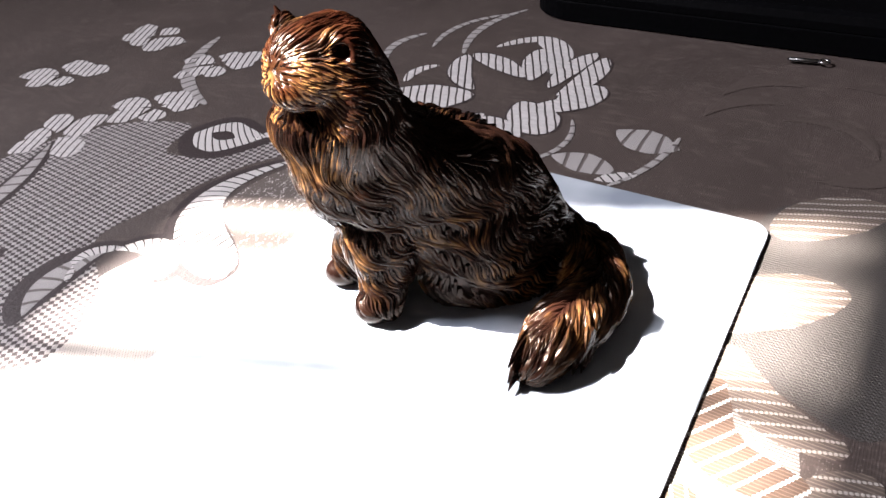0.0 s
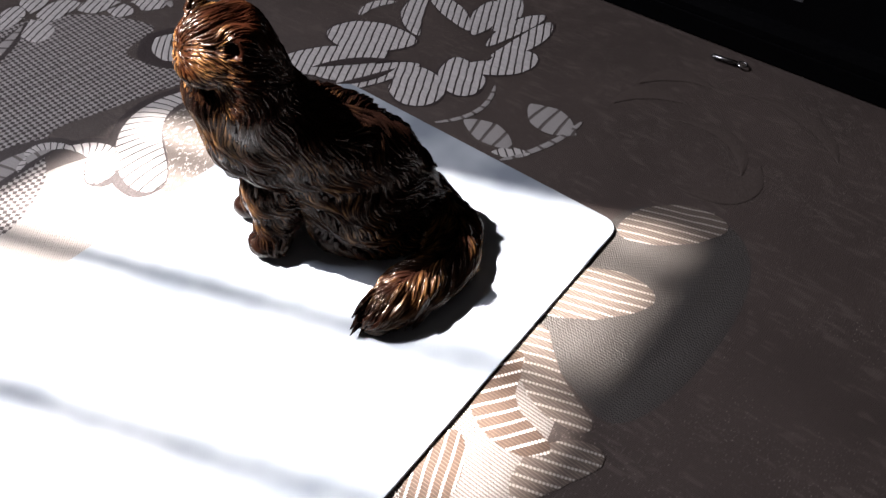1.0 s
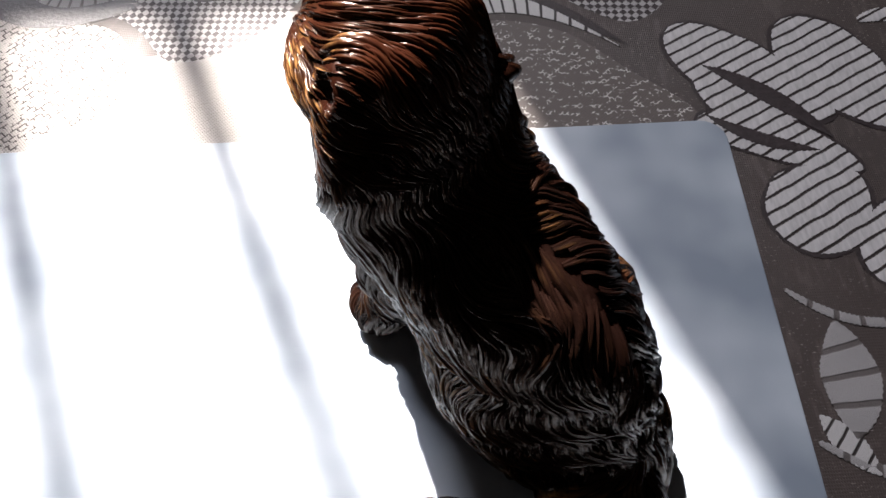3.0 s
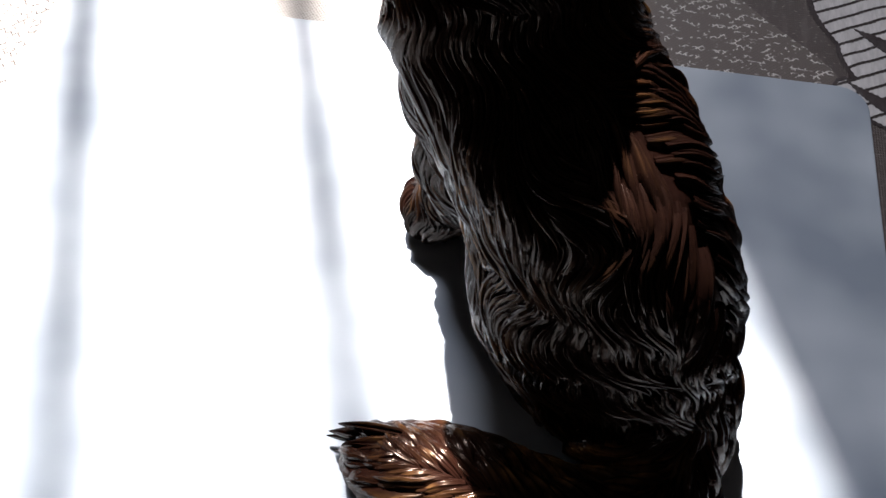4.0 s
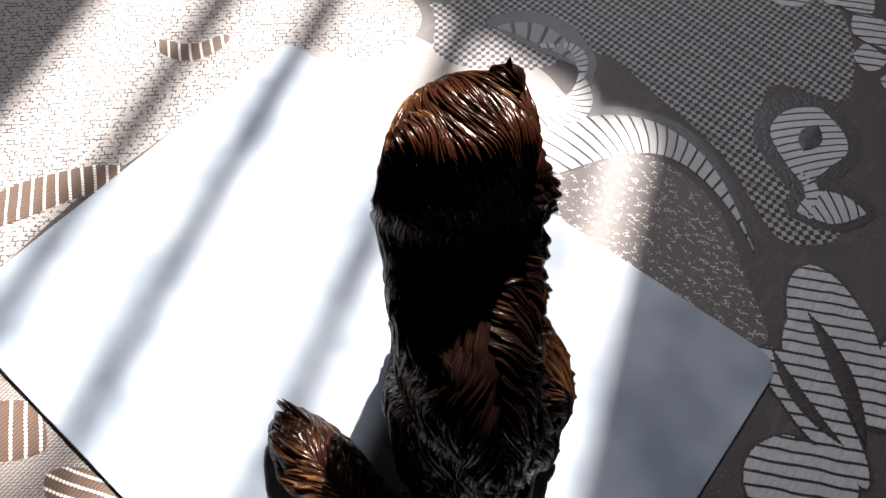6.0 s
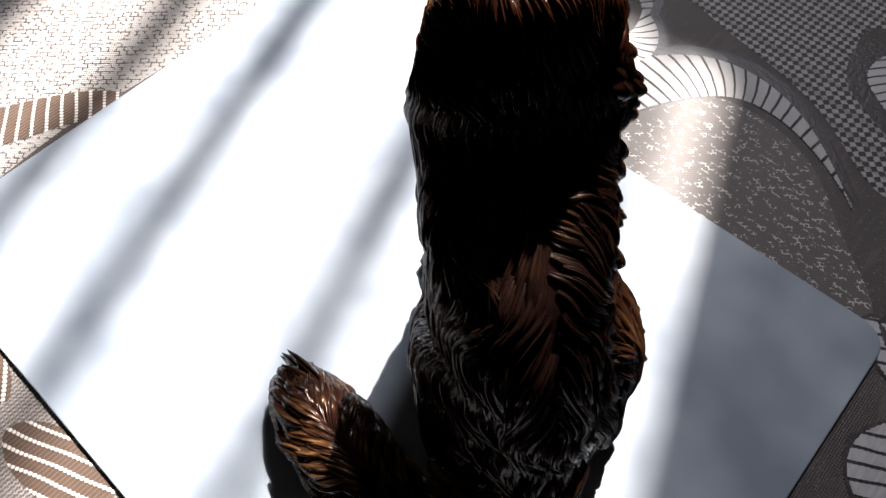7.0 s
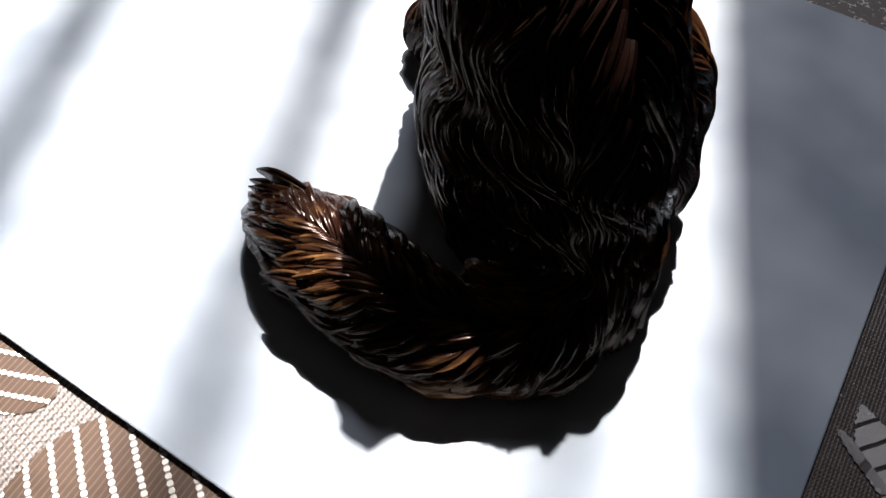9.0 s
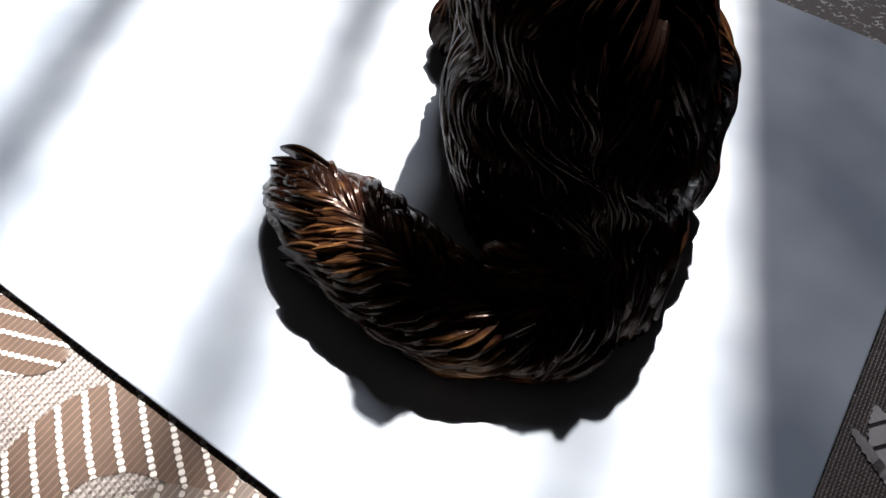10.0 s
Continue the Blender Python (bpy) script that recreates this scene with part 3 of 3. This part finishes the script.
# ---------------------------------------------------------------- the cat statuette
def statuette():
    f = Vector((-0.77, 0.64, 0)).normalized()
    rnd = random.Random(7)

    def blob(bm, c, r, ahead=f, pitch=0.0):
        made = bmesh.ops.create_icosphere(bm, subdivisions=3, radius=1.0)
        left = Vector((-ahead.y, ahead.x, 0))
        fw = (ahead * math.cos(radians(pitch)) + Vector((0, 0, math.sin(radians(pitch))))).normalized()
        up = fw.cross(left)
        for v in made["verts"]:
            q = v.co.copy()
            v.co = (Vector(c) + fw * (q.x * r[0]) + left * (q.y * r[1]) + up * (q.z * r[2])) * MM

    fh = Vector((-0.95, 0.31, 0)).normalized()
    bm = bmesh.new()
    # trunk: smooth stack of slices from the rump up to the crown (height, x, y, reach along, reach across)
    slices = [(0, -59, 69.5, 28.5, 15.6), (10, -60.6, 72.5, 28, 18.2), (20, -62.6, 76.8, 25.6, 18.7), (30, -65, 81.2, 26.3, 17.6), (40, -69.9, 84.9, 27, 16.8), (50, -75.4, 91.2, 24, 17.2),
              (54, -79.5, 95.8, 19.8, 17.4), (58, -83.2, 99.6, 15.4, 17.6), (64, -84.8, 102, 11.4, 19.4), (70, -84.8, 101.6, 9.7, 18.3), (76, -85.6, 101.2, 8.8, 16.4), (84, -86.4, 102.6, 7, 15), (90, -87, 104, 5.5, 10)]
    left = Vector((-f.y, f.x, 0))
    stack = []
    for a, b in zip(slices, slices[1:]):
        for k in range(4):
            t = k / 4
            z, x, y, ra, rc = (p + (q - p) * t for p, q in zip(a, b))
            stack.append([bm.verts.new((Vector((x, y, z)) + f * (ra * math.cos(w)) + left * (rc * math.sin(w))) * MM) for w in (2 * math.pi * i / 40 for i in range(40))])
    for u, v in zip(stack, stack[1:]):
        for i in range(40):
            bm.faces.new((u[i], u[(i + 1) % 40], v[(i + 1) % 40], v[i]))
    bm.faces.new(list(reversed(stack[0])))
    bm.faces.new(stack[-1])
    blob(bm, (-71.5, 68.9, 17.6), (14.4, 8.6, 15.9))
    blob(bm, (-55, 91.5, 19.9), (17.4, 11.2, 14.1))
    blob(bm, (-49.2, 85.1, 11.7), (14.6, 7.7, 11.6))
    blob(bm, (-83.5, 99.5, 26.1), (9.3, 15.3, 22))
    blob(bm, (-88.5, 102.5, 24), (7.5, 13.5, 15))
    blob(bm, (-85.8, 101.4, 46.7), (10.7, 16.3, 20.1))
    blob(bm, (-91, 94, 66), (6, 6, 12))
    blob(bm, (-83, 113, 66), (7, 7, 12))
    blob(bm, (-89.9, 107.6, 80), (12.2, 15.6, 9.8), fh)
    blob(bm, (-98, 110.6, 76.2), (5.2, 9.0, 5.4), fh)
    blob(bm, (-92, 95.5, 86), (4, 5, 5.5), fh)
    blob(bm, (-91, 97, 75), (7, 6, 8), fh)
    blob(bm, (-86, 117, 75), (7, 6.5, 8), fh)
    blob(bm, (-94.6, 113, 60), (5.8, 13, 11), fh)
    blob(bm, (-94.7, 108.6, 48.5), (6.8, 12.4, 16.2), fh)
    for top, foot in (((-88, 97, 22), (-96, 95.5, 4)), ((-82, 111, 22), (-86, 115.5, 4))):
        top, foot = Vector(top), Vector(foot)
        for k in range(6):
            blob(bm, top.lerp(foot, k / 5), (7 - k * 0.3, 7 - k * 0.35, 7))
        blob(bm, foot + f * 1.5, (8.0, 6.4, 5.4))
    tail = [(-45, 63, 8.7, 4.5), (-43.5, 53.4, 6.2, 5.8), (-45.5, 46.9, 4.5, 7.4), (-52.1, 41.6, 4.0, 7.0), (-60.2, 38, 4.2, 7.7), (-68.7, 37.8, 5.2, 8.1), (-76.1, 38.8, 6.0, 8.4), (-82.7, 40.4, 6.2, 8.2), (-89.2, 41, 6.0, 7.2), (-94.9, 42, 5.2, 5.4), (-99.5, 43.4, 4.6, 3.8)]
    for (x, y, z, r), (x2, y2, z2, r2) in zip(tail, tail[1:]):
        for k in (0.0, 0.5):
            rr = r + (r2 - r) * k
            blob(bm, (x + (x2 - x) * k, y + (y2 - y) * k, z + (z2 - z) * k), (rr, rr, rr * 0.92))
    # ears
    for tip, base, w in (((-87.7, 120, 88.5), (-87, 116, 79), 7.5), ((-91, 95, 88.5), (-89, 97, 80), 5.5)):
        tip, base = Vector(tip), Vector(base)
        for k in range(7):
            blob(bm, base.lerp(tip, k / 6), (max(2.0, w * 0.55 * (1 - k / 8)), max(2.2, w * (1 - k / 8)), 2.5), fh)
    me = bpy.data.meshes.new("core")
    bm.to_mesh(me)
    bm.free()
    core = new("core", me)
    rm = core.modifiers.new("remesh", "REMESH")
    rm.mode, rm.voxel_size = "VOXEL", 0.0009
    sm = core.modifiers.new("smooth", "SMOOTH")
    sm.factor, sm.iterations = 0.6, 22
    done = core.evaluated_get(bpy.context.evaluated_depsgraph_get()).to_mesh()
    bm = bmesh.new()
    bm.from_mesh(done)
    bpy.data.objects.remove(core)
    bpy.data.meshes.remove(me)
    hole, hole_way = Vector((-0.0945, 0.0942, 0.0868)), Vector((-0.8, -0.58, 0.14)).normalized()
    bm.normal_update()
    for v in bm.verts:
        # the smoothing has drawn the form in: give the neck and head their girth back
        v.co += Vector((v.normal.x, v.normal.y, 0.0)) * (0.0013 * min(1.0, max(0.0, (v.co.z - 0.045) / 0.015)))
        v.co.z = max(v.co.z, 0.0)
        off = v.co - hole
        ring = (off - hole_way * off.dot(hole_way)).length
        if off.length < 0.006:
            v.co += hole_way * (-0.0032 * math.exp(-(ring / 0.0017) ** 2) + 0.0006 * math.exp(-((ring - 0.0028) / 0.0009) ** 2))
    bmesh.ops.recalc_face_normals(bm, faces=bm.faces)
    bm.normal_update()
    from_tree = mathutils.bvhtree.BVHTree.FromBMesh(bm)
    verts = [v.co.copy() for v in bm.verts]
    norms = [v.normal.copy() for v in bm.verts]
    faces = [tuple(v.index for v in fc.verts) for fc in bm.faces]
    bm.free()
    tl = [Vector(p[:3]) * MM for p in tail]

    def zone(p):
        """Which part of the body a place lies on, and the way its fur runs."""
        k = min(range(len(tl)), key=lambda i: (tl[i] - p).length)
        if (tl[k] - p).length < 0.0135 and p.z < 0.021 and not (k < 2 and p.z > 0.016):
            d = (tl[min(k + 1, len(tl) - 1)] - tl[max(k - 1, 0)]).normalized()
            out = (p - tl[k])
            out -= d * out.dot(d)
            out.z = min(out.z, 0) - 0.002
            return "tail", d * 1.0 + out.normalized() * (0.35 if k > 7 else 0.9)
        q = (p - Vector((-0.090, 0.1075, 0.079)))
        if p.z > 0.066 and q.length < 0.022:
            return "head", (-fh * 1.0 + q.normalized() * 0.5 + Vector((0, 0, -0.35)))
        if p.z > 0.053 and (p - Vector((-0.081, 0.0985, p.z))).dot(f) > -0.0125:
            return "mane", Vector((0, 0, -1.0)) - f * 0.12
        back = p - Vector((-0.066, 0.0855, 0.04))
        lat = Vector((-f.y, f.x, 0))
        side = back.dot(lat)
        s = 1 if side > 0 else -1
        if p.z > 0.030 and back.dot(f) < 0.006 and abs(side) < 0.0085 + 0.004 * noise.noise(p * 120):
            return "back", Vector((0, 0, -1.0)) + lat * (0.5 * s) - f * 0.35
        return "body", Vector((0, 0, -1.0)) - f * 0.6 + lat * (0.12 * s)

    pos, crest, gilt_and_lit, glaze, strand, polys = [], [], [], [], [], []

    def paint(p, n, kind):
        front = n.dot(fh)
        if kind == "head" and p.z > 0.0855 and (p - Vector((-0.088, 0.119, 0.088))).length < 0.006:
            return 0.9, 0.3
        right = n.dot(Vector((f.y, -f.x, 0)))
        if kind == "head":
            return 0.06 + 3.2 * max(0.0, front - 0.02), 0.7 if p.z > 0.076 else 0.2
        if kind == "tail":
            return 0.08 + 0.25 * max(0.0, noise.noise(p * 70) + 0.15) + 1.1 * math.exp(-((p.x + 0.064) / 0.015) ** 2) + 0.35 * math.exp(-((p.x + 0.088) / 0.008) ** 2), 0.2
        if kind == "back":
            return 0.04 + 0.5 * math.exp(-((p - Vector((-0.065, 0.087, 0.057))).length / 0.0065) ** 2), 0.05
        # Flank gilding and glaze rise by facing, painting in the light on those sides.
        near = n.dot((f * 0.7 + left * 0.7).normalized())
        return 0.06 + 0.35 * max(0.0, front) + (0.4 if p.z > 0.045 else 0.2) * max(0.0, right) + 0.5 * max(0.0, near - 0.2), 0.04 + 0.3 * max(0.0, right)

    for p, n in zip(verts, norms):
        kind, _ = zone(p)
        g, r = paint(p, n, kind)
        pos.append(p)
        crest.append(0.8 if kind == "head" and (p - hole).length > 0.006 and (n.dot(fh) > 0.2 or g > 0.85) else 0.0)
        gilt_and_lit.append(g * 0.5)
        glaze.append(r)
        strand.append(0.0)
    polys.extend(faces)

    def lock(p, length, width, height, kind, steps=8):
        curl = noise.noise(p * 60 + Vector((5, 2, 9))) * 1.6 + rnd.uniform(-0.3, 0.3)
        path = []
        here = p.copy()
        for i in range(steps + 1):
            hit, n, _, _ = from_tree.find_nearest(here)
            if hit is None:
                return
            path.append((hit, n))
            _, way = zone(hit)
            way = way - n * way.dot(n)
            if way.length < 1e-6:
                return
            way.normalize()
            # one wavy field for all, so that neighbours lie side by side; only the ends curl on their own
            t = i / steps
            sway = math.sin(hit.z * 480 + 7 * noise.noise(hit * 38))
            if kind == "body":
                turn = 0.6 * sway + 0.9 * noise.noise(hit * 62) + curl * t ** 3
            elif kind == "mane":
                turn = 0.42 * sway + 0.4 * noise.noise(hit * 62) + 0.4 * curl * t ** 3
            elif kind == "tail":
                turn = 0.3 * noise.noise(hit * 80) + 0.3 * curl * t ** 2
            else:
                turn = 0.25 * sway + 0.4 * noise.noise(hit * 70)
            way = Matrix.Rotation(turn, 3, n) @ way
            here = hit + way * (length / steps)
        skin(path, width, height, kind)

    # across a lock: a main strand, a groove and a lower strand beside it (place, height, crest)
    PROFILE = ((-1.0, -0.35, 0.0), (-0.7, 0.5, 0.35), (-0.35, 0.98, 0.95), (-0.02, 0.86, 0.75), (0.16, 0.5, 0.2), (0.42, 0.72, 0.65), (0.7, 0.45, 0.3), (1.0, -0.35, 0.0))

    def skin(path, width, height, kind):
        steps = len(path) - 1
        first = len(pos)
        shade = rnd.uniform(0.55, 1.15)
        for i, (q, n) in enumerate(path):
            t = i / steps
            a, b = path[max(i - 1, 0)][0], path[min(i + 1, steps)][0]
            d = (b - a)
            if d.length < 1e-7:
                d = n.orthogonal()
            sd = n.cross(d.normalized())
            w = width * 0.5 * (0.35 + 0.65 * math.sin(math.pi * min(1, t * 0.8 + 0.12))) * (1 - t ** 4 * 0.9)
            h = height * math.sin(math.pi * (0.12 + 0.83 * t)) ** 0.7
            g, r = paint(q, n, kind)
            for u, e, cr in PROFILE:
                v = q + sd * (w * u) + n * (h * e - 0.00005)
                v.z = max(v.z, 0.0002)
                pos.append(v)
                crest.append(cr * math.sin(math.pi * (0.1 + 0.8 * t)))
                gilt_and_lit.append(g * shade)
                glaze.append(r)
                strand.append(u * width * 900 + shade * 7)
        m = len(PROFILE)
        for i in range(steps):
            for j in range(m - 1):
                k = first + i * m + j
                polys.append((k, k + 1, k + m + 1, k + m))

    def tuft(root, tip, lift, width, height, kind, steps=9, away=None):
        """A free lock that stands off the body, bowed upward by lift."""
        root, tip = Vector(root) * MM, Vector(tip) * MM
        path = []
        for i in range(steps + 1):
            t = i / steps
            n = away if away else (Vector((0, 0, 1)) + (tip - root).normalized() * 0.2).normalized()
            path.append((root.lerp(tip, t) + n * (lift * MM * math.sin(math.pi * t)), n))
        skin(path, width * MM, height * MM, kind)

    # the flared end of the tail, drawn out to a raised point on its inner side
    for k in range(17):
        t = k / 16
        for layer in range(3):
            z = (2.5, 6.5, 10.0)[layer]
            tip = Vector((-107.4, 46.0, 0)).lerp(Vector((-91.5, 30.5, 0)), t ** 0.7) + Vector((rnd.uniform(-0.8, 0.8) + layer * 1.2, rnd.uniform(-0.8, 0.8), z * rnd.uniform(0.65, 0.9)))
            root = Vector((-90, 46.5, 0)).lerp(Vector((-80, 32.5, 0)), t) + Vector((rnd.uniform(-2, 2), 0, min(10.5, z + 2)))
            tuft(root, tip, rnd.uniform(0.3, 1.4), rnd.uniform(2.4, 4.4), rnd.uniform(1.4, 2.4), "tail", steps=12)
    # the herringbone along the ridge of the tail: broad locks that part to both sides
    for k in range(40):
        u = 2.0 + 6.6 * k / 39
        side = 1 if k % 2 else -1

        def along(w):
            w = min(w, len(tail) - 1.001)
            a, b = Vector(tail[int(w)]), Vector(tail[int(w) + 1])
            q = a.lerp(b, w - int(w))
            d = (b - a).to_3d().normalized()
            return q.to_3d(), q[3], Vector((-d.y, d.x, 0)).normalized()

        c, r, nrm = along(u)
        c2, r2, nrm2 = along(u + rnd.uniform(1.1, 1.6))
        root = c + Vector((0, 0, r * 0.9)) + nrm * (side * 0.4)
        tip = c2 + Vector((0, 0, r2 * 0.62)) + nrm2 * (side * r2 * rnd.uniform(0.62, 0.82))
        tuft(root, tip, rnd.uniform(0.8, 1.5), rnd.uniform(3.4, 5.0), rnd.uniform(1.5, 2.2), "tail", steps=12)
    # the pricked ear, drawn out to a point
    for k in range(9):
        w = 2 * math.pi * k / 9
        out = fh * math.cos(w) + Vector((-fh.y, fh.x, 0)) * math.sin(w)
        tuft(Vector((-87.2, 117.6, 83.5)) + out * 2.2, Vector((-87.8, 120.8, 92.6)) + out * 0.1, 0.2, 1.9, 0.5, "head", away=out)
    # curls along the far flank
    for k in range(90):
        w = radians(rnd.uniform(-170, -10) if k % 2 else rnd.uniform(95, 190))
        z = rnd.uniform(4, 34)
        i = min(int(z / 10), 3)
        _, x, y, ra, rc = slices[min(i + 1, 4)]
        p = Vector((x, y, z)) + f * (ra * math.cos(w)) + left * (rc * math.sin(w))
        out = (p - Vector((x, y, z))).normalized()
        end = p + out * rnd.uniform(0.5, 2.0) - Vector((0, 0, rnd.uniform(4, 8))) - f * rnd.uniform(0, 4)
        if end.z > 0.5:
            tuft(p - out * 0.5, end, 0.6, rnd.uniform(2.0, 3.2), rnd.uniform(1.0, 1.6), "body", away=out)

    # rounded curls standing off the far side from the cheek down to the haunch
    for k in range(84):
        z = 8 + 68 * (k + rnd.random()) / 84
        lo = max(i for i in range(len(slices)) if slices[i][0] <= z)
        t = (z - slices[lo][0]) / (slices[lo + 1][0] - slices[lo][0])
        _, x, y, ra, rc = (p + (q - p) * t for p, q in zip(slices[lo], slices[lo + 1]))
        w = radians(rnd.uniform(-120, -62))
        out = (f * math.cos(w) + left * math.sin(w)).normalized()
        p, _, _, _ = from_tree.ray_cast((Vector((x, y, z)) + out * 60) * MM, -out)
        if p is None:
            continue
        p = p / MM
        end = p + out * rnd.uniform(0.4, 1.5) - Vector((0, 0, rnd.uniform(4.0, 7.0))) - f * rnd.uniform(-1, 3)
        tuft(p - out * 0.4, end, rnd.uniform(0.3, 1.3), rnd.uniform(3.4, 5.2), rnd.uniform(1.6, 2.7), "body", away=out)

    order = list(range(len(verts)))
    rnd.shuffle(order)
    cell = {}
    for i in order:
        p, n = verts[i], norms[i]
        kind, _ = zone(p)
        if p.z < 0.0025 or (p - hole).length < 0.0036:
            continue
        if p.z < 0.011 and kind == "body" and min((p - Vector((-0.098, 0.097, 0.004))).length, (p - Vector((-0.088, 0.117, 0.004))).length) < 0.012:
            continue
        face = kind == "head" and n.dot(fh) > 0.55
        gap = {"head": 0.0017, "tail": 0.0031, "back": 0.0026, "mane": 0.0025, "body": 0.0029}[kind]
        key = (int(p.x / gap), int(p.y / gap), int(p.z / gap))
        if key in cell:
            continue
        cell[key] = 1
        if kind == "head":
            lock(p, rnd.uniform(0.003, 0.005) if face else rnd.uniform(0.006, 0.012), rnd.uniform(0.0009, 0.0017), 0.0006 if face else rnd.uniform(0.0007, 0.0016), kind, 8)
        elif kind == "tail":
            lock(p, rnd.uniform(0.011, 0.018), rnd.uniform(0.0032, 0.0056), rnd.uniform(0.0018, 0.0032), kind, 12)
        elif kind == "mane":
            lock(p, rnd.uniform(0.011, 0.019), rnd.uniform(0.0016, 0.0034), rnd.uniform(0.0009, 0.0019), kind, 14)
        elif kind == "back":
            lock(p, rnd.uniform(0.010, 0.017), rnd.uniform(0.0016, 0.0032), rnd.uniform(0.0010, 0.0028), kind, 12)
        else:
            lock(p, rnd.uniform(0.009, 0.018), rnd.uniform(0.0021, 0.0042), rnd.uniform(0.0011, 0.0024), kind, 16)
    me = bpy.data.meshes.new("cat_statuette")
    me.from_pydata([tuple(p) for p in pos], [], polys)
    for name, values in (("crest", crest), ("gilt_and_lit", gilt_and_lit), ("glaze", glaze), ("strand", strand)):
        layer = me.attributes.new(name, "FLOAT", "POINT")
        layer.data.foreach_set("value", np.array(values, dtype=np.float32))
    me.materials.append(PAINT)
    me.shade_smooth()
    ob = new("cat_statuette", me)
    ob.location.z = TOP
    return tagged(ob, "dark bronze-brown sitting long-haired cat statuette with gilded fur, on the board", "statuette")


statuette()

# ---------------------------------------------------------------- the black laptop at the table's far side
laptop = tagged(new("laptop"), "closed black laptop lying on the tablecloth", "laptop")
laptop.matrix_world = pose(0.150, -0.23, 0.001, 0, 0, 0)
part("base", rounded_slab(0.27, 0.40, 0.0, 0.0112, 0.03, 0.0012), BLACK, laptop)
part("lid", rounded_slab(0.27, 0.40, 0.01125, 0.02, 0.03, 0.005), BLACK, laptop)
for by in (0.228, 0.242):
    part("button", boxes(((0.030, by, 0.0195), (0.037, by + 0.008, 0.0208)), bevel=0.0005), GREY, laptop, "small grey button")

# Bright glint of unknown source, given the shape of an added steel piece.
clip = tagged(new("glint_piece"), "small bright metal piece added for a glint beside the laptop", "clip")
clip.matrix_world = pose(0.137, 0.016, 0.0012, 0, 0, 96)
part("glint_bar", boxes(((-0.008, -0.0016, 0.0), (0.006, 0.0016, 0.0014)), bevel=0.0007), STEEL, clip, smooth=True)
part("glint_ring", tube([(-0.0100 + 0.0022 * math.cos(a), 0.0022 * math.sin(a), 0.001) for a in (2 * math.pi * k / 16 for k in range(17))], 0.0006, 6), STEEL, clip, smooth=True)
